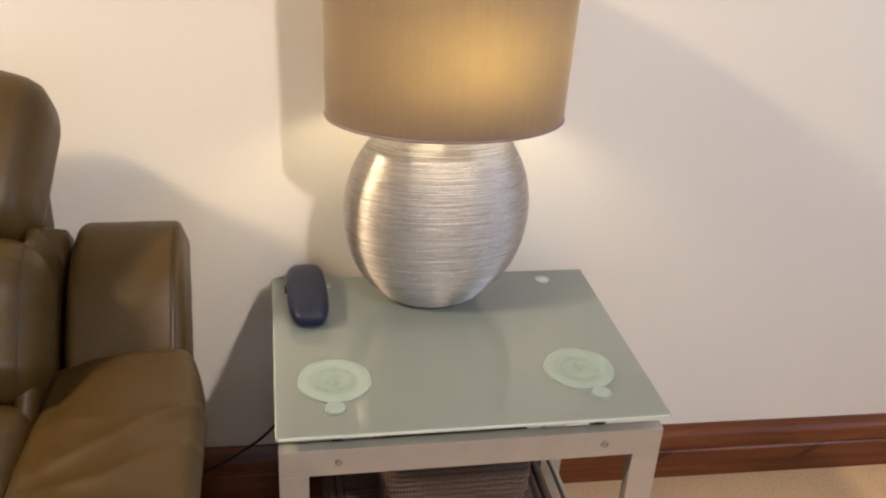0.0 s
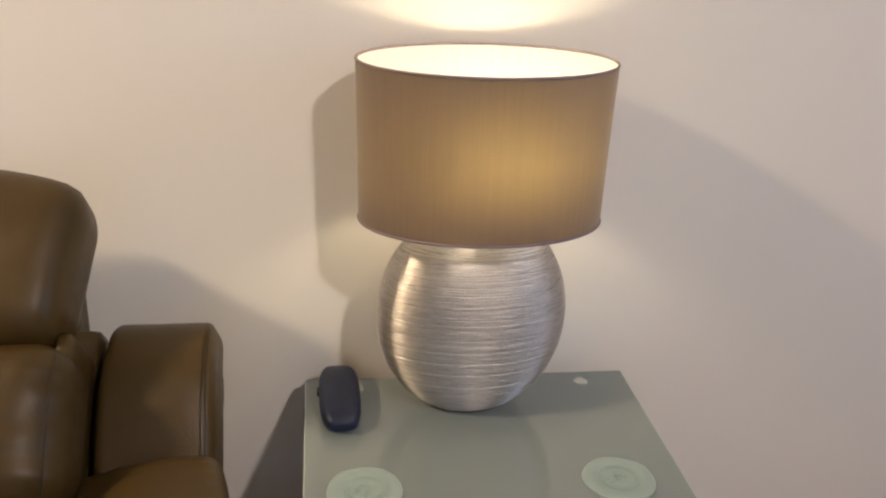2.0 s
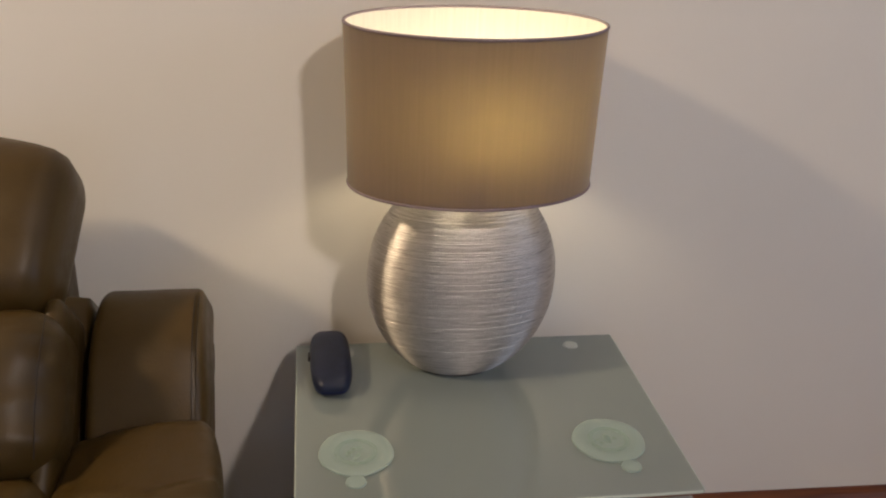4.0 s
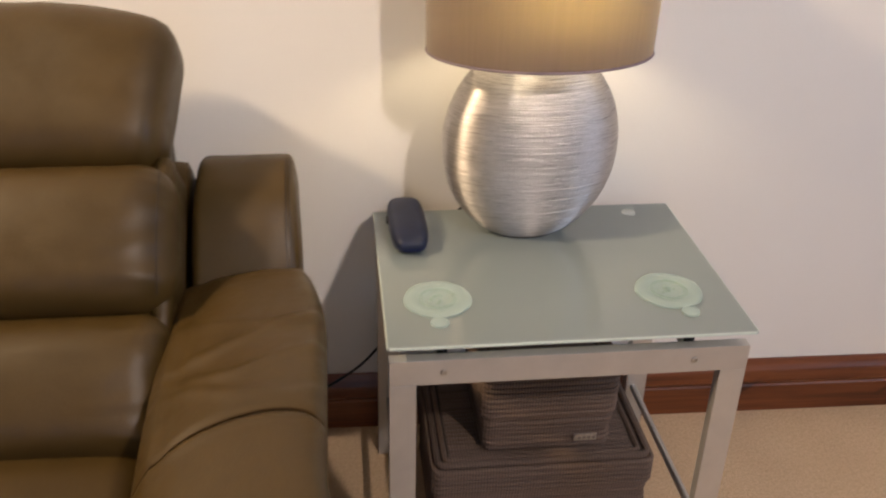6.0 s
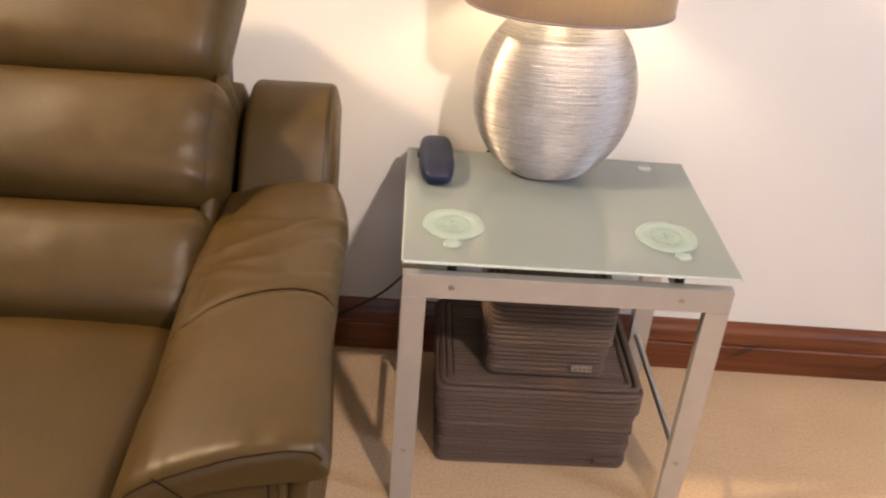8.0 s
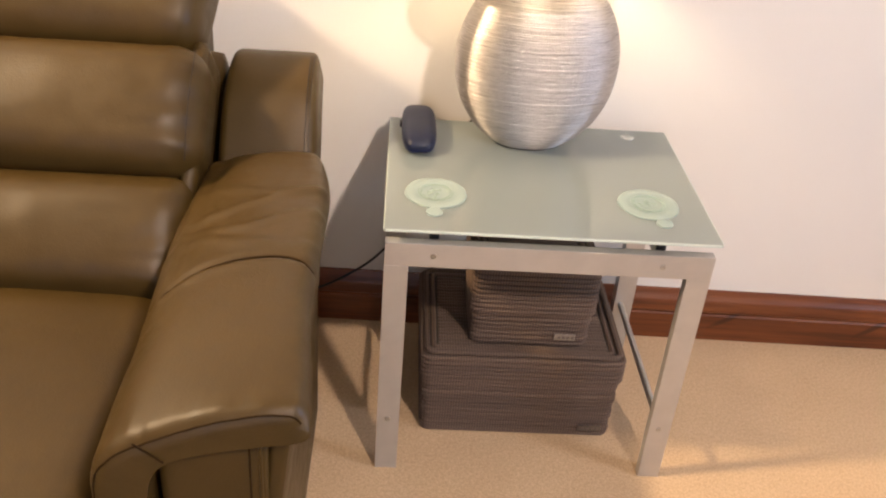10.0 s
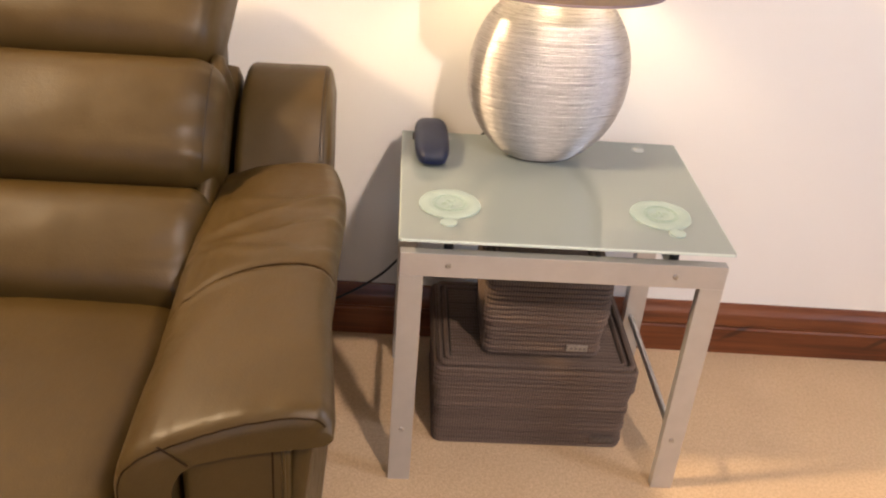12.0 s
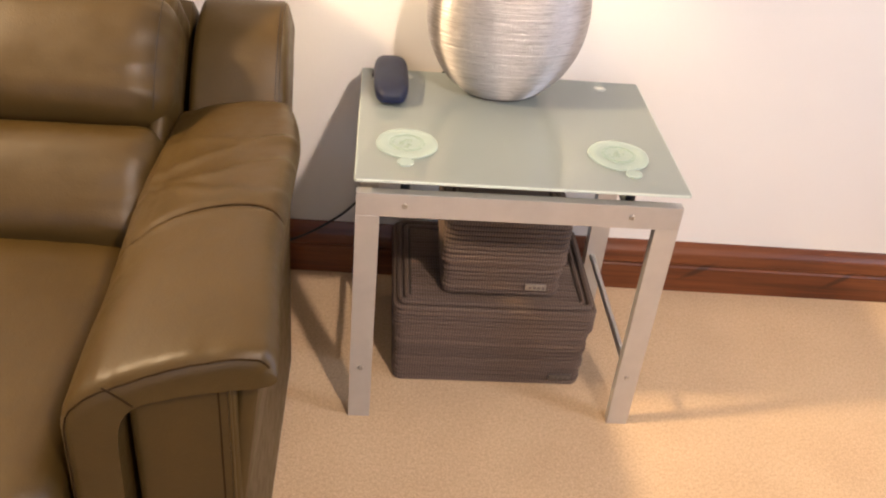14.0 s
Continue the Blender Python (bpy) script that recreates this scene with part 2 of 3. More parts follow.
BADGE_DARK = simple("dulled bronze badge", (0.13, 0.105, 0.085), 0.45, 0.6, 0.25, 150)
CABLE = simple("black cable sheath", (0.012, 0.012, 0.012), 0.45)
WHITE_PLASTIC = simple("white plastic", (0.78, 0.77, 0.74), 0.4, 0, 0.04)
PAD_WHITE = clear(simple("clear white gel pad", (0.72, 0.75, 0.70), 0.2, 0, 0.05, 60), 0.35)
BULB = make_glow("lit lamp bulb", (1.0, 0.81, 0.46), BULB_GLOW)
DIFFUSER = make_glow("lit opal diffuser", (1.0, 0.86, 0.68), 3.0)


# ---- mesh helpers ----
BASES = {}


def thing(name, base, label, category, group="", kind=""):
    ob = new(name)
    ob.location = base
    ob.empty_display_size = 0.05
    BASES[ob] = Vector(base)
    return tagged(ob, label, category, group, kind)


def finish(name, bm, material, smooth=True, angle=40):
    bmesh.ops.recalc_face_normals(bm, faces=bm.faces)
    me = bpy.data.meshes.new(name)
    bm.to_mesh(me)
    bm.free()
    me.materials.append(material)
    if smooth:
        me.polygons.foreach_set("use_smooth", [True] * len(me.polygons))
        me.set_sharp_from_angle(angle=radians(angle))
    return me


FLAT = {"leg", "rail", "glass_top", "polished_edge", "window_frame", "window_sill", "badge", "printed_bar", "hinge"}


def part(name, bm, material, parent, label="", smooth=True, angle=40):
    smooth = smooth and name not in FLAT
    ob = new(name, finish(name, bm, material, smooth, angle))
    if parent is not None:
        ob.parent = parent
        if parent in BASES:
            ob.matrix_parent_inverse = Matrix.Translation(-BASES[parent])
    return tagged(ob, label)


def structure(name, bm, material, label, category, smooth=False):
    return tagged(part(name, bm, material, None, "", smooth), label, category, "", "structure")


def box(lo, hi, bevel=0.0, segments=2, bm=None):
    made = bmesh.new()
    bmesh.ops.create_cube(made, size=1)
    lo, hi = Vector(lo), Vector(hi)
    for v in made.verts:
        v.co = Vector((lo[i] + (v.co[i] + 0.5) * (hi[i] - lo[i]) for i in range(3)))
    if bevel:
        bmesh.ops.bevel(made, geom=made.edges[:], offset=bevel, segments=segments, affect="EDGES", profile=0.5)
    if bm is None:
        return made
    me = bpy.data.meshes.new("joined")
    made.to_mesh(me)
    made.free()
    bm.from_mesh(me)
    bpy.data.meshes.remove(me)
    return bm


def sweep(points, radius, sides=10, closed=False, squash=1.0):
    """A round rod along a line of points."""
    bm = bmesh.new()
    pts = [Vector(p) for p in points]
    rings = []
    for i, p in enumerate(pts):
        a = pts[i - 1] if (i or closed) else p
        b = pts[(i + 1) % len(pts)] if (i < len(pts) - 1 or closed) else p
        d = (b - a).normalized()
        up = Vector((0, 0, 1)) if abs(d.z) < 0.9 else Vector((0, 1, 0))
        s = d.cross(up).normalized()
        t = s.cross(d)
        rings.append([bm.verts.new(p + (s * math.cos(k) + t * math.sin(k) * squash) * radius)
                      for k in (2 * math.pi * j / sides for j in range(sides))])
    for i in range(len(rings) - (0 if closed else 1)):
        r0, r1 = rings[i], rings[(i + 1) % len(rings)]
        for j in range(sides):
            bm.faces.new((r0[j], r0[(j + 1) % sides], r1[(j + 1) % sides], r1[j]))
    if not closed:
        bm.faces.new(rings[0][::-1])
        bm.faces.new(rings[-1])
    return bm


def smooth_line(pts, per=8, closed=False):
    """Catmull-Rom through the points."""
    pts = [Vector(p) for p in pts]
    n, out = len(pts), []
    for i in range(n if closed else n - 1):
        p = [pts[(i + k) % n] if closed else pts[min(max(i + k, 0), n - 1)] for k in (-1, 0, 1, 2)]
        for j in range(per):
            t = j / per
            out.append(0.5 * ((2 * p[1]) + (p[2] - p[0]) * t + (2 * p[0] - 5 * p[1] + 4 * p[2] - p[3]) * t * t
                              + (3 * p[1] - p[0] - 3 * p[2] + p[3]) * t ** 3))
    if not closed:
        out.append(pts[-1])
    return out


def lathe(rows, centre, steps=64, caps=True):
    """Oval rings: rows of (half width, half depth, z)."""
    bm = bmesh.new()
    rings = [[bm.verts.new((centre[0] + rx * math.cos(a), centre[1] + ry * math.sin(a), z))
              for a in (2 * math.pi * k / steps for k in range(steps))] for rx, ry, z in rows]
    for r0, r1 in zip(rings, rings[1:]):
        for j in range(steps):
            bm.faces.new((r0[j], r0[(j + 1) % steps], r1[(j + 1) % steps], r1[j]))
    if caps:
        bm.faces.new(rings[0][::-1])
        bm.faces.new(rings[-1])
    return bm


def cushion(half, radii, frame_m, bulge=0.0, cuts=22, shape=None, grain=0.004, seed=0.0):
    """A stuffed block with soft corners; local x, y along it and z out of its face."""
    bm = bmesh.new()
    bmesh.ops.create_cube(bm, size=2)
    bmesh.ops.subdivide_edges(bm, edges=bm.edges[:], cuts=cuts, use_grid_fill=True)
    h, r = Vector(half), Vector(radii)
    for v in bm.verts:
        c = v.co.copy()
        q = Vector((h[i] * math.copysign(abs(c[i]) ** 0.8, c[i]) for i in range(3)))
        inner = Vector((max(-h[i] + r[i], min(h[i] - r[i], q[i])) for i in range(3)))
        d = Vector(((q[i] - inner[i]) / r[i] for i in range(3)))
        if d.length > 1e-6:
            d *= max(abs(d.x), abs(d.y), abs(d.z)) / d.length
        p = Vector((inner[i] + d[i] * r[i] for i in range(3)))
        wx, wy = 1 - (p.x / h.x) ** 2, 1 - (p.y / h.y) ** 2
        if p.z > 0:
            p.z += bulge * max(wx, 0) ** 0.5 * max(wy, 0)
        p.z += grain * noise.noise(Vector((p.x * 9, p.y * 9, seed))) + 0.4 * grain * noise.noise(Vector((p.x * 28, p.y * 28, seed + 5)))
        if shape:
            p = shape(p)
        v.co = frame_m @ p
    return bm


def axes(origin, ex, ey, ez):
    m = Matrix.Identity(4)
    for i, e in enumerate((ex, ey, ez)):
        m.col[i][:3] = Vector(e).normalized()
    m.translation = Vector(origin)
    return m


# ---- the room ----
TURN = Matrix.Translation((0, 0.463, 0)) @ Matrix.Rotation(radians(-1.2), 4, "Z") @ Matrix.Translation((0, -0.463, 0))
WALL_Y, CEIL_Z = 0.478, 2.76
X0, X1, Y0 = -3.6, 2.2, -3.5

bm = box((X0 - 0.2, Y0 - 0.2, -0.12), (X1 + 0.2, 0.62, 0.0))
structure("floor", bm, CARPET, "beige cut pile carpet over the whole floor", "floor")
bm = box((X0 - 0.2, Y0 - 0.2, CEIL_Z), (X1 + 0.2, 0.75, CEIL_Z + 0.1))
structure("ceiling", bm, CEIL, "plain white painted ceiling", "ceiling")
bm = box((X0 - 0.3, WALL_Y, -0.05), (X1 + 0.3, WALL_Y + 0.12, CEIL_Z + 0.05))
bm.transform(TURN)
structure("wall_north", bm, WALL, "cream painted wall behind the sofa and table", "wall")

bm = box((X0 - 0.12, Y0 - 0.1, -0.05), (X0, 0.7, CEIL_Z + 0.05))
structure("wall_west", bm, WALL, "cream painted side wall", "wall")


def wall_with_hole(name, along, fixed, thick, lo, hi, hole, label):
    """A wall along one axis with an opening (start, end, sill, head) right through it."""
    a0, a1, s, t = hole
    bm = bmesh.new()
    for p0, p1, z0, z1 in ((lo, a0, -0.05, CEIL_Z + 0.05), (a1, hi, -0.05, CEIL_Z + 0.05), (a0, a1, -0.05, s), (a0, a1, t, CEIL_Z + 0.05)):
        if along == "y":
            box((fixed, p0, z0), (fixed + thick, p1, z1), bm=bm)
        else:
            box((p0, fixed, z0), (p1, fixed + thick, z1), bm=bm)
    return structure(name, bm, WALL, label, "wall")


wall_with_hole("wall_east", "y", X1, 0.14, Y0 - 0.1, 0.7, (-1.35, -0.25, 0.68, 2.02), "cream painted wall with a window opening")
# the south opening is added behind the fill lamp; no door is known there
wall_with_hole("wall_south", "x", Y0 - 0.14, 0.14, X0 - 0.1, X1 + 0.1, (-1.5, 0.3, 0.03, 2.1), "cream painted wall with an added opening behind the front fill light")

# skirting board with its moulded upper edge
SK_Y = 0.460
profile = [(0, 0), (0, 0.066), (0.0035, 0.069), (0.0035, 0.073), (0.0, 0.077), (0.001, 0.100), (0.004, 0.108), (0.009, 0.113), (0.011, 0.121),
           (0.014, 0.127), (0.0175, 0.128), (0.0175, 0)]
bm = bmesh.new()
ends = []
steps = 40
for i in range(steps + 1):
    x = X0 + (X1 - X0) * i / steps
    ends.append([bm.verts.new((x, SK_Y + y, z)) for y, z in profile])
for r0, r1 in zip(ends, ends[1:]):
    for j in range(len(profile) - 1):
        bm.faces.new((r0[j], r0[j + 1], r1[j + 1], r1[j]))
bm.transform(TURN)
structure("baseboard", bm, SKIRT, "red-brown stained wooden skirting board", "baseboard", True)


def window(name, at_x, y0, y1, z0, z1):
    """A white frame set in the opening, with its sill reaching into the room."""
    w = thing(name, (at_x, (y0 + y1) / 2, z0), "white framed window in the side wall", "window", "", "structure")
    t = 0.05
    for lo, hi in (((at_x, y0, z0), (at_x + 0.06, y1, z0 + t)), ((at_x, y0, z1 - t), (at_x + 0.06, y1, z1)),
                   ((at_x, y0, z0 + t), (at_x + 0.06, y0 + t, z1 - t)), ((at_x, y1 - t, z0 + t), (at_x + 0.06, y1, z1 - t))):
        part("window_frame", box(lo, hi, 0.006), WHITE_PLASTIC, w)
    part("window_sill", box((at_x - 0.16, y0 - 0.05, z0 - 0.03), (at_x + 0.06, y1 + 0.05, z0 - 0.002), 0.006), WHITE_PLASTIC, w)
    return w


window("window_1", X1 + 0.075, -1.35, -0.25, 0.68, 2.02)


def ceiling_light(at):
    c = thing("ceiling_light", (at[0], at[1], CEIL_Z), "round white ceiling light with opal diffuser", "ceiling light", "ceiling lights")
    part("body", lathe([(0.15, 0.15, CEIL_Z - 0.001), (0.15, 0.15, CEIL_Z - 0.02), (0.14, 0.14, CEIL_Z - 0.026)], at, 40), WHITE_PLASTIC, c)
    part("diffuser", lathe([(0.13, 0.13, CEIL_Z - 0.027), (0.12, 0.12, CEIL_Z - 0.045), (0.07, 0.07, CEIL_Z - 0.058), (0.01, 0.01, CEIL_Z - 0.062)], at, 40), DIFFUSER, c)


ceiling_light(KEY_AT)
ceiling_light(LEFT_AT)

# ---- side table ----
table = thing("side_table", (0.27, 0.19, 0), "silver metal side table with a frosted glass top", "table")
TW, TH, BAR, RAIL = 0.54, 0.4945, 0.040, 0.0435
BACK_Y = 0.372


def table_end(y, depth):
    part("leg", box((0.0, y, 0.0), (BAR, y + depth, TH - RAIL - 0.0001), 0.0006), FRAME, table)
    part("leg", box((TW - BAR, y, 0.0), (TW, y + depth, TH - RAIL - 0.0001), 0.0006), FRAME, table)
    part("rail", box((0.0, y, TH - RAIL), (TW, y + depth, TH), 0.0008), FRAME, table)


table_end(0.0, 0.0185)
table_end(BACK_Y, 0.026)
for x in (0.080, 0.456):
    part("support_rod", sweep([(x, 0.0185, 0.474), (x, BACK_Y, 0.474)], 0.008, 14), STEEL, table, "dark steel support rod")
    for y in (0.031, BACK_Y + 0.013):
        part("glass_spacer", lathe([(0.008, 0.008, 0.4945 if y > 0.1 else 0.480), (0.008, 0.008, 0.5205)], (x, y), 16), RUBBER if y < 0.1 else STEEL, table)
for x in (0.022, TW - 0.026):
    part("stretcher", sweep([(x, 0.0185, 0.137), (x, BACK_Y, 0.137)], 0.0065, 14), STEEL, table, "round steel stretcher")
for y, s in ((0.0, -1), (BACK_Y + 0.026, 1)):
    for x, z in ((0.080, 0.473), (0.456, 0.473), (0.020, 0.122), (TW - 0.022, 0.120)):
        bm = lathe([(0.0052, 0.0052, 0), (0.0052, 0.0052, 0.0012), (0.0035, 0.0035, 0.0022), (0.0028, 0.0028, 0.0008), (0.001, 0.001, 0.0008)], (0, 0), 14)
        bm.transform(Matrix.Translation((x, y, z)) @ Matrix.Rotation(radians(90 * -s), 4, "X"))
        part("screw", bm, SCREW, table, "nickel socket screw")
G0, G1, GZ = (-0.002, -0.011), (0.542, 0.418), 0.527
top = part("glass_top", box((G0[0], G0[1], GZ - 0.006), (G1[0], G1[1], GZ), 0.0012, 2), GLASS_TOP, table, "frosted green-white glass top")
# polished rim along the four sides
for lo, hi in (((G0[0] + 0.002, G0[1] - 0.0012, GZ - 0.0054), (G1[0] - 0.002, G0[1] + 0.0015, GZ - 0.0008)),
               ((G0[0] - 0.0012, G0[1] + 0.002, GZ - 0.0054), (G0[0] + 0.0015, G1[1] - 0.002, GZ - 0.0008)),
               ((G1[0] - 0.0015, G0[1] + 0.002, GZ - 0.0054), (G1[0] + 0.0012, G1[1] - 0.002, GZ - 0.0008))):
    part("polished_edge", box(lo, hi, 0.0006, 1), GLASS_EDGE, top)
for x in (0.080, 0.462):
    part("gel_pad", lathe([(0.0125, 0.0125, GZ - 0.001), (0.0125, 0.0125, GZ + 0.0008), (0.009, 0.009, GZ + 0.0014)], (x, 0.385), 24), PAD_WHITE, top, "clear white gel pad under glass")


# ---- table lamp ----
LX, LY = 0.257, 0.330
lamp = thing("table_lamp", (LX, LY, GZ), "silver ribbed oval table lamp with mauve shade, lit", "lamp")
rows = []
rng = random.Random(4)
NR = 230
for i in range(NR + 1):
    t = i / NR
    z = GZ + 0.002 + t * 0.318
    u = (z - 0.690) / 0.1735
    w = math.sqrt(max(1 - abs(u) ** 2.05, 0.02))
    rib = 0.00032 * rng.uniform(-1, 1) + 0.0002 * math.sin(i * 2.1)
    rows.append((0.148 * w + rib, 0.082 * w + rib, z))
bm = lathe(rows, (LX, LY), 120)
for v in bm.verts:
    a = math.atan2((v.co.y - LY) * 1.8, v.co.x - LX)
    k = 0.00035 * noise.noise(Vector((a * 5, v.co.z * 330, 2.0)))
    d = Vector((v.co.x - LX, v.co.y - LY, 0))
    if d.length > 0.01:
        v.co += d.normalized() * k
part("body", bm, SILVER, lamp, "silver wound and scored body")
part("foot", lathe([(0.050, 0.029, GZ), (0.054, 0.032, GZ + 0.001), (0.054, 0.032, GZ + 0.004)], (LX, LY), 48), CORD_DARK, lamp, "dark felt foot")
part("bulb_holder", lathe([(0.022, 0.022, 0.878), (0.019, 0.019, 0.888), (0.021, 0.021, 0.905), (0.021, 0.021, 0.912), (0.019, 0.019, 0.916), (0.019, 0.019, 0.925)], (LX + 0.018, LY - 0.050), 20), WHITE_PLASTIC, lamp)
part("holder_arm", sweep([(LX, LY, 0.872), (LX + 0.018, LY - 0.050, 0.882)], 0.006, 10), WHITE_PLASTIC, lamp)
part("neck", lathe([(0.022, 0.022, 0.838), (0.018, 0.018, 0.85), (0.014, 0.014, 0.875), (0.016, 0.016, 0.90)], (LX, LY), 24), WHITE_PLASTIC, lamp)
SZ0, SZ1, SRX, SRY = 0.853, 1.084, 0.182, 0.126
SX, SY = LX + 0.003, LY - 0.010
shade = part("shade", lathe([(SRX - 0.002, SRY - 0.002, SZ0), (SRX, SRY, (SZ0 + SZ1) / 2), (SRX + 0.003, SRY + 0.002, SZ1)], (SX, SY), 120, False), SHADE_OUT, lamp, "mauve grey faux silk oval shade")
part("lining", lathe([(SRX - 0.0045, SRY - 0.0045, SZ0 + 0.001), (SRX - 0.003, SRY - 0.003, (SZ0 + SZ1) / 2), (SRX, SRY - 0.001, SZ1 - 0.001)], (SX, SY), 120, False), SHADE_IN, shade, "white lining")
for z, r in ((SZ0, -0.0025), (SZ1, 0.002)):
    ring = [(SX + (SRX + r) * math.cos(a), SY + (SRY + r) * math.sin(a), z) for a in (2 * math.pi * k / 120 for k in range(120))]
    part("rim", sweep(ring, 0.0022, 8, True), HEM, shade, "rolled hem")
for a in (0.4, 2.5, 4.7):
    part("spider_arm", sweep([(LX, LY, 0.90), (SX + (SRX - 0.006) * math.cos(a), SY + (SRY - 0.006) * math.sin(a), 0.90)], 0.0018, 8), WHITE_PLASTIC, shade)
bm = lathe([(0.012, 0.012, 0.920), (0.014, 0.014, 0.930), (0.026, 0.026, 0.960), (0.030, 0.030, 0.980), (0.026, 0.026, 1.000), (0.014, 0.014, 1.011), (0.002, 0.002, 1.014)],
           (LX + 0.018, LY - 0.050), 28)
part("bulb", bm, BULB, lamp, "lit warm bulb")
line = smooth_line([(LX, LY + 0.03, GZ + 0.004), (0.20, 0.40, GZ + 0.006), (0.15, 0.432, 0.512), (0.08, 0.44, 0.33), (-0.009, 0.432, 0.206), (-0.07, 0.44, 0.145),
                    (-0.142, 0.449, 0.095), (-0.24, 0.45, 0.060), (-0.40, 0.44, 0.010)], 8)
tagged(part("power_cable", sweep(line, 0.0028, 8), CABLE, None), "thin black lamp cable trailing down the wall", "cable")

# ---- glasses case ----
case = thing("glasses_case", (0.052, 0.33, GZ), "navy blue hard glasses case lying shut on the glass", "glasses case")
cm = axes((0.052, 0.326, GZ + 0.0205), (1, 0.02, 0), (-0.02, 1, 0.05), (0, -0.05, 1))


def case_half(sign):
    bm = bmesh.new()
    bmesh.ops.create_uvsphere(bm, u_segments=40, v_segments=24, radius=1)
    for v in bm.verts:
        c = v.co.copy()
        x = 0.0325 * math.copysign(abs(c.x) ** 0.52, c.x)
        y = 0.082 * math.copysign(abs(c.y) ** 0.66, c.y)
        z = 0.0205 * math.copysign(abs(c.z) ** 0.75, c.z)
        z = max(z, 0.0005) if sign > 0 else min(z, -0.0005)
        s = 1.0 if sign > 0 else 0.985
        v.co = cm @ Vector((x * s, y * s, z))
    return bm


part("lid", case_half(1), CASE_TOP, case, "satin navy lid")
part("base", case_half(-1), CASE_LOW, case, "dark navy base")
part("hinge", box((0.0165, 0.335, GZ + 0.017), (0.0205, 0.350, GZ + 0.026), 0.001), RUBBER, case)


# ---- coasters ----
def coaster(x, y, tab_angle, label):
    c = thing("coaster", (x, y, GZ), label, "coaster", "coasters on the glass table")
    steps = 72
    bm = bmesh.new()
    rings = []
    for r, z in ((0.048, 0.0004), (0.052, 0.002), (0.052, 0.004), (0.050, 0.0052), (0.034, 0.0052), (0.031, 0.0040), (0.0005, 0.0040)):
        rings.append([bm.verts.new((x + math.cos(a) * r * (1 + (0.012 * math.sin(5 * a + x * 40) if r > 0.045 else 0)),
                                    y + math.sin(a) * r * (1 + (0.012 * math.sin(5 * a + x * 40) if r > 0.045 else 0)), GZ + z + 0.0003))
                      for a in (2 * math.pi * k / steps for k in range(steps))])
    for r0, r1 in zip(rings, rings[1:]):
        for j in range(steps):
            bm.faces.new((r0[j], r0[(j + 1) % steps], r1[(j + 1) % steps], r1[j]))
    bm.faces.new(rings[0][::-1])
    bm.faces.new(rings[-1])
    part("disc", bm, COASTER, c, "etched pale green glass disc")
    a = radians(tab_angle)
    tx, ty = x + 0.064 * math.cos(a), y + 0.064 * math.sin(a)
    part("tab", lathe([(0.012, 0.012, GZ + 0.0005), (0.014, 0.014, GZ + 0.002), (0.0135, 0.0135, GZ + 0.0045), (0.010, 0.010, GZ + 0.0058), (0.002, 0.002, GZ + 0.0062)], (tx, ty), 28), COASTER, c, "rounded glass thumb tab")
    for r in (0.0285, 0.0245):
        ring = [(x + r * math.cos(b), y + r * math.sin(b), GZ + 0.0048) for b in (2 * math.pi * k / 48 for k in range(48))]
        part("etched_ring", sweep(ring, 0.0011, 6, True), ETCH, c)
    g = random.Random(int(x * 1000))
    for k in range(9):
        b, r = g.uniform(0, 6.28), g.uniform(0.004, 0.018)
        px, py = x + r * math.cos(b), y + r * math.sin(b)
        bm = bmesh.new()
        bmesh.ops.create_icosphere(bm, subdivisions=2, radius=1)
        bm.transform(Matrix.Translation((px, py, GZ + 0.0044)) @ Matrix.Rotation(g.uniform(0, 3), 4, "Z") @ Matrix.Diagonal((g.uniform(0.003, 0.006), g.uniform(0.002, 0.004), 0.0016, 1)))
        part("etched_relief", bm, ETCH, c)


coaster(0.081, 0.108, -93, "pale green etched glass coaster beside the glasses case")
coaster(0.443, 0.106, -77, "pale green etched glass coaster near the table corner")


# ---- woven boxes ----
def loop(x0, x1, y0, y1, z, r=0.014, per=5):
    pts = []
    for cx, cy, a0 in ((x1 - r, y1 - r, 0), (x0 + r, y1 - r, 90), (x0 + r, y0 + r, 180), (x1 - r, y0 + r, 270)):
        pts += [(cx + r * math.cos(radians(a0 + 90 * k / per)), cy + r * math.sin(radians(a0 + 90 * k / per)), z) for k in range(per + 1)]
    return pts


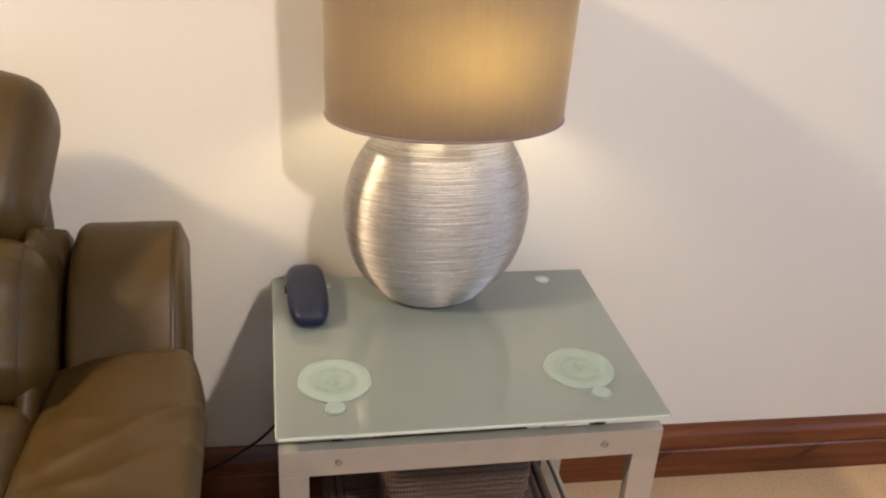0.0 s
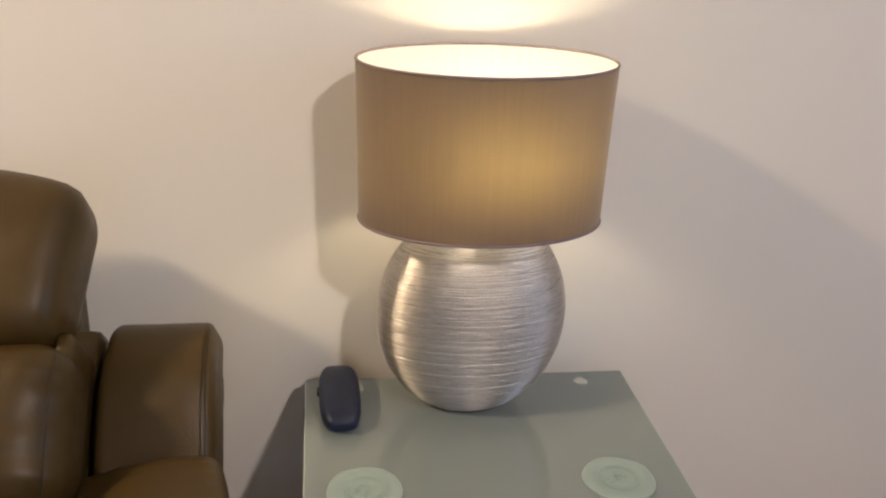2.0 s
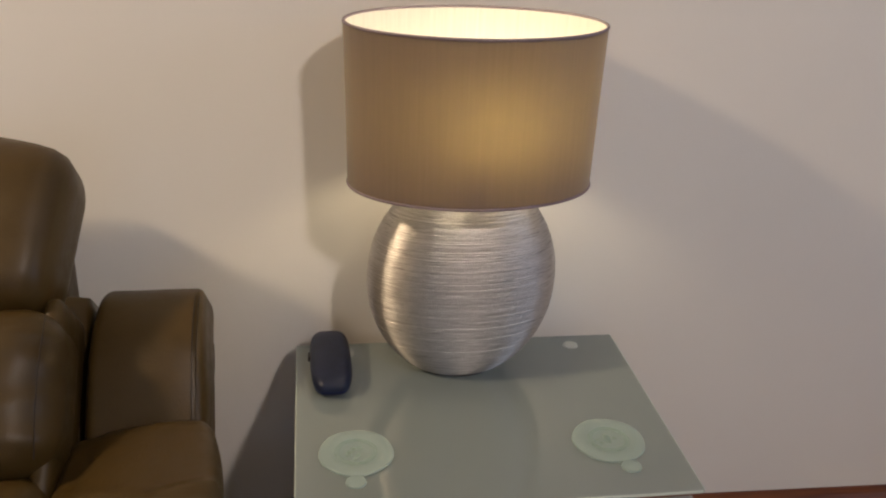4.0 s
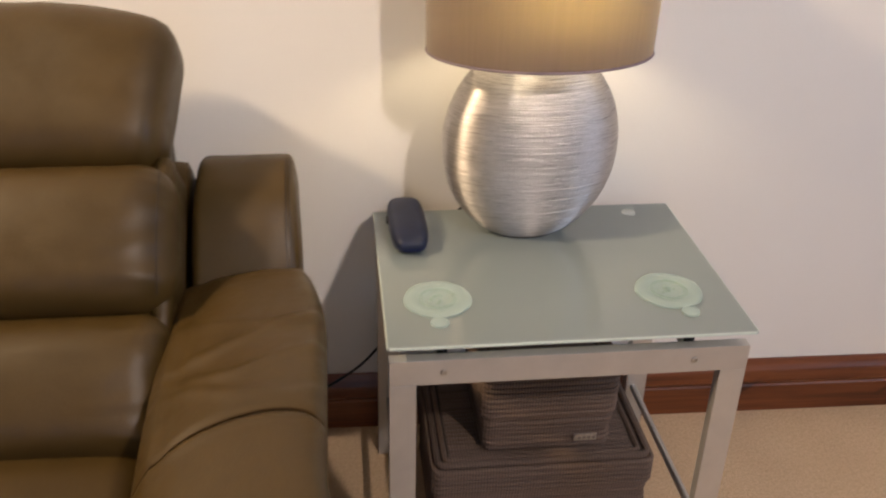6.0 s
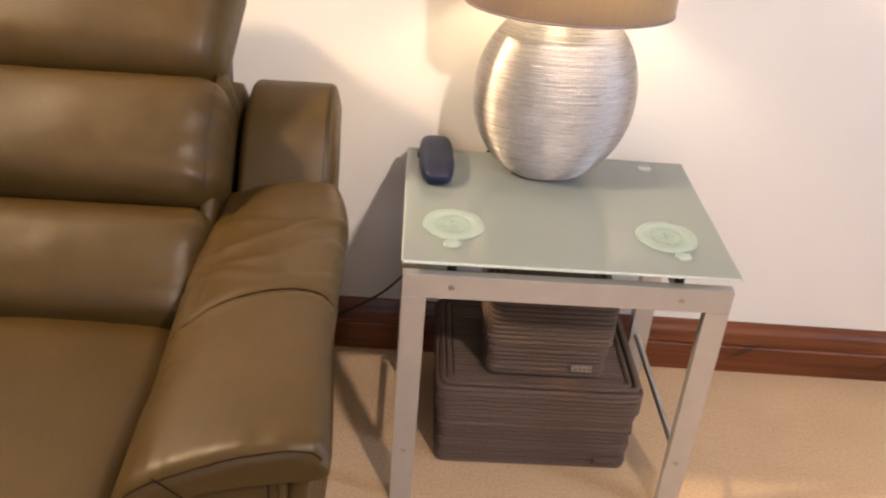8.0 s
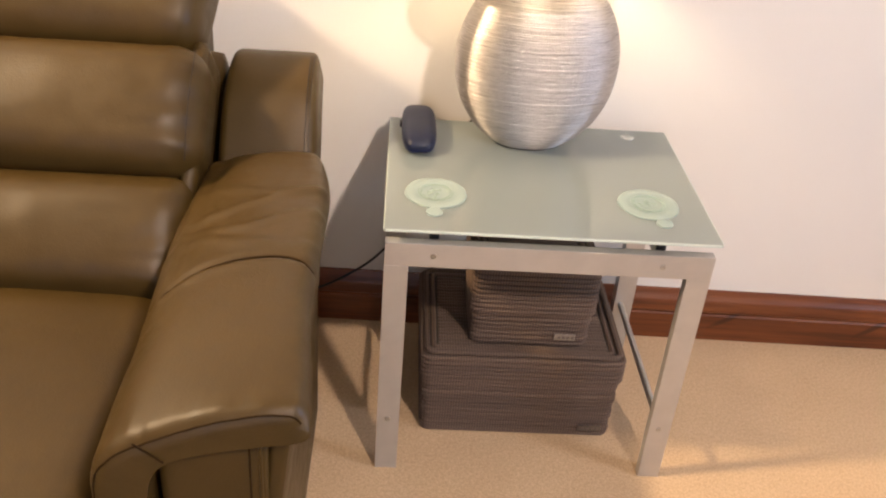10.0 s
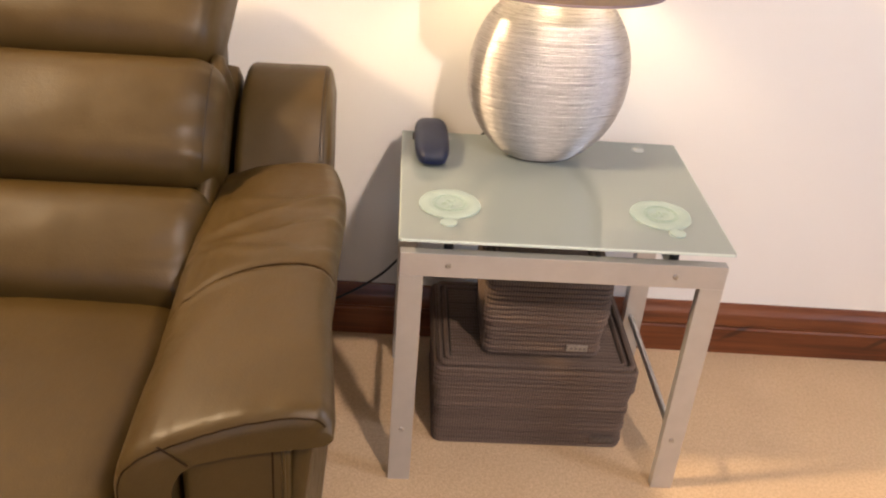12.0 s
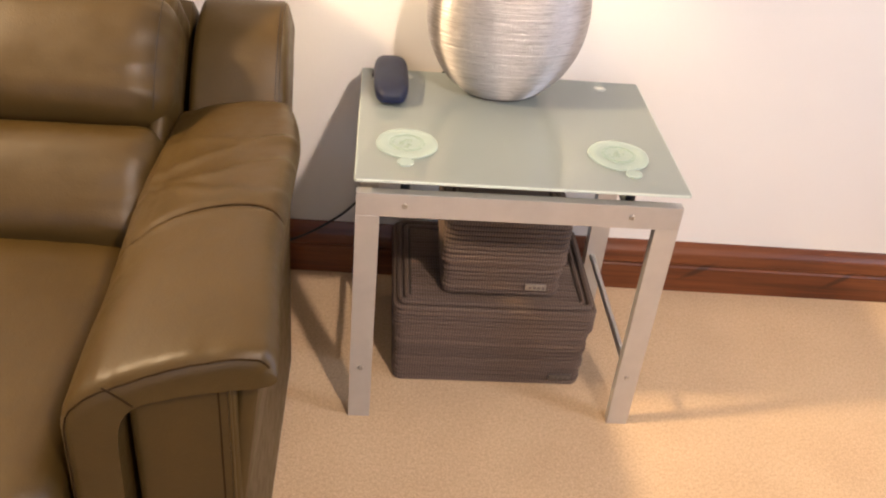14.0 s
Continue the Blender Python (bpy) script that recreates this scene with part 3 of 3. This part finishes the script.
def woven_box(label, x0, x1, y0, y1, z0, body_h, lid_h, over, flare, badge_at):
    b = thing("woven_box", ((x0 + x1) / 2, (y0 + y1) / 2, z0), label, "storage box", "woven boxes under the table")
    pitch = 0.0105
    inner = box((x0 + 0.008, y0 + 0.008, z0 + 0.001), (x1 - 0.008, y1 - 0.008, z0 + body_h), 0.006)
    body = part("body", inner, CORD_DARK, b, "dark inside of the woven body")
    z, k = z0 + pitch * 0.5, 0
    while z < z0 + body_h - pitch * 0.3:
        f = flare * (z - z0) / body_h + 0.0012 * math.sin(k * 1.7)
        part("cord", sweep(loop(x0 - f, x1 + f, y0 - f, y1 + f, z), pitch * 0.50, 8, True, 1.0), CORD, body)
        z, k = z + pitch, k + 1
    zl = z0 + body_h
    lx0, lx1, ly0, ly1 = x0 - over, x1 + over, y0 - over, y1 + over
    lid = part("lid", box((lx0 + 0.008, ly0 + 0.008, zl - lid_h + 0.004), (lx1 - 0.008, ly1 - 0.008, zl + 0.004), 0.004), CORD_DARK, b, "woven cord lid")
    z = zl - lid_h + pitch * 0.5
    while z < zl + 0.004:
        part("cord", sweep(loop(lx0, lx1, ly0, ly1, z, 0.016), pitch * 0.51, 8, True), CORD, lid)
        z += pitch
    part("cord", sweep(loop(lx0 + 0.008, lx1 - 0.008, ly0 + 0.008, ly1 - 0.008, zl + 0.006, 0.014), pitch * 0.55, 8, True), CORD, lid)
    part("cord", sweep(loop(lx0 + 0.021, lx1 - 0.021, ly0 + 0.021, ly1 - 0.021, zl + 0.0045, 0.010), pitch * 0.5, 8, True), CORD, lid)
    y = ly0 + 0.034
    while y < ly1 - 0.030:
        n = 12
        pts = [(lx0 + 0.030 + (lx1 - lx0 - 0.060) * i / n, y, zl + 0.0028 + 0.0006 * math.sin(i * 2.3 + y * 90)) for i in range(n + 1)]
        part("cord", sweep(pts, pitch * 0.5, 8), CORD, lid)
        y += pitch
    bx, bz, bw, bh, m = badge_at
    yb = y0 - flare - 0.010
    plate = part("badge", box((bx - bw / 2, yb, bz - bh / 2), (bx + bw / 2, yb + 0.004, bz + bh / 2), 0.001), m, b, "small metal badge")
    for i in range(4):
        w = bw * 0.13
        xx = bx - bw * 0.33 + i * bw * 0.21
        part("printed_bar", box((xx, yb - 0.0006, bz - bh * 0.18), (xx + w, yb + 0.0005, bz + bh * 0.18)), BADGE_BAR, plate)
    return b


woven_box("large grey-brown woven cord storage box on the carpet", 0.088, 0.456, 0.110, 0.385, 0.0, 0.188, 0.050, 0.008, 0.004, (0.418, 0.028, 0.046, 0.014, BADGE_DARK))
woven_box("small grey-brown woven cord box on the larger box", 0.172, 0.388, 0.140, 0.330, 0.199, 0.162, 0.088, 0.007, 0.004, (0.345, 0.226, 0.040, 0.014, BADGE))

# ---- leather sofa ----
sofa = thing("leather_sofa", (-0.945, -0.1, 0), "taupe brown leather recliner sofa with padded arms", "sofa")

SECTION = [(-0.300, 0.16), (-0.306, 0.30), (-0.307, 0.42), (-0.304, 0.51), (-0.289, 0.548), (-0.256, 0.578), (-0.205, 0.597), (-0.150, 0.606), (-0.100, 0.609),
           (-0.077, 0.602), (-0.066, 0.584), (-0.076, 0.566), (-0.12, 0.560), (-0.18, 0.555), (-0.222, 0.540), (-0.240, 0.50), (-0.244, 0.40), (-0.246, 0.16)]
FRONT, REAR = -0.530, 0.150
RND = 0.020


def section_line(per=5):
    return [(p.x, p.y) for p in smooth_line([(x, z, 0) for x, z in SECTION], per)]


def arm_point(x, z, y):
    """Bends the plain section: narrower and lower towards the rear, slightly crowned in the middle."""
    t = (y - FRONT) / (REAR - FRONT)
    if x > -0.19:
        g = (x + 0.19) / 0.11
        x -= 0.016 * min(1, max(0, (t - 0.03) / 0.25)) * g
        x -= 0.030 * max(0, (t - 0.70) / 0.30) ** 1.6 * g
    elif x < -0.27:
        x -= 0.012 * min(1, max(0, t - 0.25) * 2.5)
    if z > 0.5:
        z -= (0.020 if x < -0.25 else max(0.003, 0.020 - 0.13 * (x + 0.25))) * max(0, 1 - (y - FRONT) / 0.11) ** 2 * min(1, (z - 0.5) / 0.09)
        z += 0.016 * max(0, (t - 0.6) / 0.4) * max(0, min(1, (-0.15 - x) / 0.10))
        z -= 0.026 * max(0, (y - REAR + 0.055) / 0.055) ** 2.2 * min(1, (z - 0.5) / 0.09)
        z += (0.012 * math.sin(math.pi * min(t * 1.1, 1)) - 0.034 * max(0, (t - 0.35)) ** 1.3) * min(1, (z - 0.5) / 0.09)
    return x, z


def arm_pad():
    bm = bmesh.new()
    sec = section_line(6)
    ys = [FRONT + d for d in (0, 0.0006, 0.002, 0.004, 0.007, 0.011, 0.015)] + [FRONT + 0.020 + (REAR - FRONT - 0.020) * i / 110 for i in range(111)]
    rings = []
    for i, y in enumerate(ys):
        ring = []
        for j, (x, z) in enumerate(sec):
            a = sec[max(j - 1, 0)]
            b = sec[min(j + 1, len(sec) - 1)]
            nx, nz = -(b[1] - a[1]), (b[0] - a[0])
            ln = math.hypot(nx, nz) or 1
            nx, nz = nx / ln, nz / ln
            px, pz = arm_point(x, z, y)
            outside = j < len(sec) * 0.60
            fade = min(1.0, max(0.0, (len(sec) * 0.60 - j) / (len(sec) * 0.05)))
            dd = min(y - FRONT, RND)
            k = -(RND - math.sqrt(max(RND ** 2 - (RND - dd) ** 2, 0))) * fade if outside else 0.0
            if outside and z > 0.45:
                # folds across the pad behind the seam, a dip at the seam itself, puckers along the front piping
                fold = 0.0
                for fy, ph, amp in ((-0.185, 0.3, 0.0045), (-0.125, 1.5, 0.0055), (-0.070, 2.6, 0.0045), (-0.02, 0.8, 0.003)):
                    yy = fy + 0.030 * math.sin(x * 16 + ph) + 0.012 * noise.noise(Vector((x * 20, fy * 9, ph)))
                    fold += amp * math.exp(-((y - yy) / 0.012) ** 2) * (0.35 + 0.65 * max(0, noise.noise(Vector((x * 11, ph * 3, 1))) + 0.55))
                sy = seam_y(x)
                fold -= 0.006 * math.exp(-((y - sy) / 0.006) ** 2)
                fold += 0.003 * math.exp(-((y - sy + 0.014) / 0.010) ** 2)
                puck = 0.0024 * math.exp(-((y - FRONT - 0.02) / 0.018) ** 2) * noise.noise(Vector((x * 95, z * 95, 3)))
                fold *= max(0.0, nz) ** 1.5
                k += (fold + puck) * fade + fade * 0.003 * noise.noise(Vector((x * 10, y * 8, 7)))
            ring.append(bm.verts.new((px + nx * k, skew(px, y), pz + nz * k)))
        rings.append(ring)
    n = len(sec)
    for r0, r1 in zip(rings, rings[1:]):
        for j in range(n - 1):
            bm.faces.new((r0[j], r0[j + 1], r1[j + 1], r1[j]))
        bm.faces.new((r0[n - 1], r0[0], r1[0], r1[n - 1]))
    for ring in (rings[0], rings[-1]):
        # strip cap between the outer and the inner half of the section
        outer, inner_ = ring[:int(n * 0.64)], ring[int(n * 0.64):][::-1]
        m = len(inner_)
        for k in range(len(outer) - 1):
            a = min(int(k * (m - 1) / (len(outer) - 1) + 0.5), m - 1)
            b = min(int((k + 1) * (m - 1) / (len(outer) - 1) + 0.5), m - 1)
            if a == b:
                bm.faces.new((outer[k], outer[k + 1], inner_[a]))
            else:
                bm.faces.new((outer[k], outer[k + 1], inner_[b], inner_[a]))
        bm.faces.new((outer[-1], ring[int(n * 0.64)], inner_[-1])) if inner_[-1] is not ring[int(n * 0.64)] else None
    return bm


def skew(x, y):
    """The front of the arm runs slightly aslant."""
    return y + 0.07 * (x + 0.08) * (REAR - y) / (REAR - FRONT)


def seam_y(x):
    return -0.308 + 0.066 * (1 - ((x + 0.155) / (0.15 if x > -0.155 else 0.185)) ** 2)


def section_normals():
    sec = section_line(6)
    out = []
    for j, (x, z) in enumerate(sec):
        a, b = sec[max(j - 1, 0)], sec[min(j + 1, len(sec) - 1)]
        nx, nz = -(b[1] - a[1]), (b[0] - a[0])
        ln = math.hypot(nx, nz) or 1
        out.append((x, z, nx / ln, nz / ln))
    return out[:int(len(sec) * 0.60)]


arm = part("arm_pad", arm_pad(), LEATHER, sofa, "padded leather arm with soft folds", True, 60)
pts = [(arm_point(x, z, seam_y(x))[0] - nx * 0.0024, skew(x, seam_y(x)), arm_point(x, z, seam_y(x))[1] - nz * 0.0024) for x, z, nx, nz in section_normals() if z > 0.46]
part("seam", sweep(pts, 0.0016, 6), THREAD, arm, "stitched seam")
pts = []
for x, z, nx, nz in section_normals():
    yf = FRONT + 0.004
    k = 0.0004 - (RND - math.sqrt(RND ** 2 - (RND - 0.004) ** 2))
    if z > 0.45:
        k += 0.0024 * math.exp(-(0.016 / 0.018) ** 2) * noise.noise(Vector((x * 95, z * 95, 3))) + 0.003 * noise.noise(Vector((x * 10, yf * 8, 7)))
    px, pz = arm_point(x, z, yf)
    pts.append((px + nx * k, skew(px, yf), pz + nz * k))
part("piping", sweep(pts[:-3], 0.0011, 8), THREAD, arm, "dark stitched leather piping")
# short seam where the top and the side of the front roll meet
part("seam", sweep([(-0.250 + 0.030 * k / 8, skew(-0.25, FRONT) - 0.0006, 0.566 - 0.026 * k / 8) for k in range(9)], 0.0011, 6), THREAD, arm, "stitched seam")


def plain_cushion(name, lo, hi, r, label="", parent=sofa, grain=0.002, material=LEATHER, cuts=14, seed=0.0, bulge=0.0):
    c = [(a + b) / 2 for a, b in zip(lo, hi)]
    h = [(b - a) / 2 for a, b in zip(lo, hi)]
    return part(name, cushion(h, (min(r, h[0]), min(r, h[1]), min(r, h[2])), Matrix.Translation(c), bulge, cuts, None, grain, seed), material, parent, label, True, 70)


front = plain_cushion("arm_front_panel", (-0.238, -0.516, 0.05), (-0.112, 0.10, 0.556), 0.012, "upright leather arm front panel", grain=0.001)
for xx in (-0.122,):
    part("piping", sweep([(xx, -0.516, 0.07 + 0.475 * k / 20) for k in range(21)], 0.0022, 8), LEATHER, front)
    part("seam", sweep([(xx - 0.012, -0.5165, 0.07 + 0.475 * k / 20) for k in range(21)], 0.0010, 6), THREAD, front)


def side_shape(p):
    p.x -= 0.058 * (0.255 - p.z) / 0.51
    k = max(0, (p.y + 0.11) / 0.30)
    p.x -= 0.042 * min(k, 1) ** 1.5
    return p


part("arm_side_panel", cushion((0.014, 0.453, 0.255), (0.012, 0.012, 0.012), Matrix.Translation((-0.100, -0.055, 0.300)), 0, 16, side_shape, 0.001, 4.0), LEATHER, sofa, "leather outer side of the arm", True, 70)
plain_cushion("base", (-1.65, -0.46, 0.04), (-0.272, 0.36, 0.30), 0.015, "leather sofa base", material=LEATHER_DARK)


# padded wing standing at the rear of the arm, leaning back
def wing_shape(p):
    t = (p.y + 0.10) / 0.20
    p.z -= 0.030 * max(0, t - 0.55) ** 2 / 0.2
    if p.x > 0:
        p.x -= 0.006 * max(0, t) ** 2
    p.x -= 0.012 * (1 - t) * 0 if p.x > 0 else -0.012 * (t - 0.2) ** 2
    return p


d = Vector((0, 0.62, 0.785)).normalized()
nrm = Vector((0, -d.z, d.y))
wc = Vector((-0.208, 0.207, 0.624)) - nrm * 0.075
wing = part("arm_wing", cushion((0.083, 0.125, 0.075), (0.012, 0.030, 0.030), axes(wc, (1, 0, 0), d, nrm), 0.010, 22, wing_shape, 0.002, 3.0), LEATHER, sofa, "upright padded leather wing", True, 70)
for off in (0.064, 0.070):
    pts = [wc + Vector((1, 0, 0)) * off + d * (-0.10 + 0.205 * k / 16) + nrm * (0.0765 + 0.0095 * (1 - (off / 0.083) ** 2) ** 0.5 * (1 - ((-0.10 + 0.205 * k / 16) / 0.125) ** 2)
           - (0.030 * max(0, ((-0.10 + 0.205 * k / 16) + 0.10) / 0.20 - 0.55) ** 2 / 0.2)) for k in range(17)]
    part("seam", sweep(pts, 0.0009, 6), LEATHER_DARK, wing)

# back cushions in three tiers
XR, XL = -0.300, -0.93


def tier(name, foot, head, depth, out, label, seed, right=XR, left=XL, top_round=None, shape=None, xr=0.050):
    foot, head = Vector((0, *foot)), Vector((0, *head))
    dd = (head - foot).normalized()
    nn = Vector((0, -dd.z, dd.y))
    hl = (head - foot).length / 2
    c = (foot + head) / 2 + nn * (out - depth / 2)
    c.x = (right + left) / 2
    hx = (right - left) / 2
    rr = top_round or min(0.055, hl * 0.7)
    return part(name, cushion((hx, hl, depth / 2), (xr, rr, min(0.06, depth / 2)), axes(c, (1, 0, 0), dd, nn), 0.018, 30, shape, 0.0035, seed), LEATHER, sofa, label, True, 75), c, dd, nn, hx, hl


def pucker(scale):
    def f(p):
        # gathers that fan from the right-hand end
        e = max(0.0, 1 - (0.306 - p.x) / 0.10)
        if p.z > 0:
            p.z += scale * e * noise.noise(Vector((p.y * 55, p.x * 12, 1.0)))
        return p
    return f


def head_shape(p):
    t = (p.y + 0.14) / 0.28
    if p.x > 0.15:
        p.x += 0.030 * (t - 0.25) * (p.x - 0.15) / 0.15
        p.y -= 0.030 * max(0, (p.x - 0.10) / 0.2) ** 2.5 * max(0, t)
    return p


tier("lower_back_cushion", (-0.125, 0.445), (0.012, 0.594), 0.16, 0.020, "plump lower back cushion", 1.0, shape=pucker(0.006), right=XR + 0.006, xr=0.040)
lum, lc, ld, ln_, lhx, lhl = tier("lumbar_cushion", (0.010, 0.590), (0.165, 0.747), 0.16, 0.026, "plump leather lumbar cushion", 2.0, shape=pucker(0.006), right=XR + 0.010, xr=0.058)
tier("head_cushion", (0.158, 0.738), (0.340, 0.938), 0.15, 0.020, "rounded leather head cushion", 3.0, right=-0.310, top_round=0.065, shape=head_shape, xr=0.030)
pts = [lc + Vector((1, 0, 0)) * (lhx - 0.020) + ld * (-lhl + 0.02 + (2 * lhl - 0.04) * k / 18) + ln_ * (0.066 + 0.014 * (1 - ((k - 9) / 9) ** 2)) for k in range(19)]
part("seam", sweep(pts, 0.0009, 6), LEATHER_DARK, lum, "stitched seam")


SEAT = 0.642
tier("lower_back_cushion", (-0.125, 0.445), (0.012, 0.594), 0.16, 0.020, "plump lower back cushion", 7.0, XR - SEAT, XL - SEAT)
tier("lumbar_cushion", (0.010, 0.590), (0.165, 0.747), 0.16, 0.026, "plump leather lumbar cushion", 8.0, XR - SEAT, XL - SEAT)
tier("head_cushion", (0.158, 0.738), (0.340, 0.938), 0.15, 0.020, "rounded leather head cushion", 9.0, -0.310 - SEAT, XL - SEAT, 0.065, None, 0.030)
far = bmesh.new()
far.from_mesh(arm.data)
for v in far.verts:
    v.co.x = -1.895 - v.co.x
part("arm_pad", far, LEATHER, sofa, "padded leather arm with soft folds", True, 60)
far = bmesh.new()
far.from_mesh(wing.data)
for v in far.verts:
    v.co.x = -1.895 - v.co.x
part("arm_wing", far, LEATHER, sofa, "upright padded leather wing", True, 70)
plain_cushion("arm_side_panel", (-1.80, -0.506, 0.045), (-1.655, 0.40, 0.552), 0.014, "leather outer side of the arm")

# gusset closing the right-hand ends of the cushions
gd = Vector((0, 0.70, 0.714)).normalized()
gn = Vector((0, -gd.z, gd.y))
gc = Vector((-0.3125, 0.075, 0.650)) + gn * (-0.016 - 0.07)
gusset = part("gusset", cushion((0.0145, 0.150, 0.07), (0.012, 0.025, 0.02), axes(gc, (1, 0, 0), gd, gn), 0.0, 12, None, 0.002, 6.0), LEATHER, sofa, "narrow leather gusset beside the cushions", True, 70)

# outer shell of the back beside the cushions
bd = Vector((0, 0.66, 0.75)).normalized()
bn = Vector((0, -bd.z, bd.y))
bc = Vector((-0.945, 0.170, 0.515)) - bn * 0.055
part("back_shell", cushion((0.647, 0.235, 0.05), (0.02, 0.03, 0.03), axes(bc, (1, 0, 0), bd, bn), 0, 14, None, 0.001, 5.0), LEATHER, sofa, "leather back shell", True, 70)
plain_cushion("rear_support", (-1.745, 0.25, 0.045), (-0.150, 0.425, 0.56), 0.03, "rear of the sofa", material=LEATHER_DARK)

# unseen padded blocks behind the headrests, close to the wall, added to shape their shadow
for x0, x1 in ((-0.93, -0.320), (-1.572, -0.962)):
    plain_cushion("headrest_shadow_block", (x0, 0.30, 0.52), (x1 - 0.012, 0.430, 0.878), 0.045, "unseen padded leather block behind the headrest, added to shape its wall shadow")

# seat cushions, the second one beyond
for x0, x1, s in ((-0.945, -0.312, 1.0), (-1.585, -0.955, 2.0)):
    plain_cushion("seat_cushion", (x0, -0.60, 0.29), (x1, 0.02, 0.440), 0.045, "wide leather seat cushion", grain=0.004, cuts=26, seed=s, bulge=0.022)
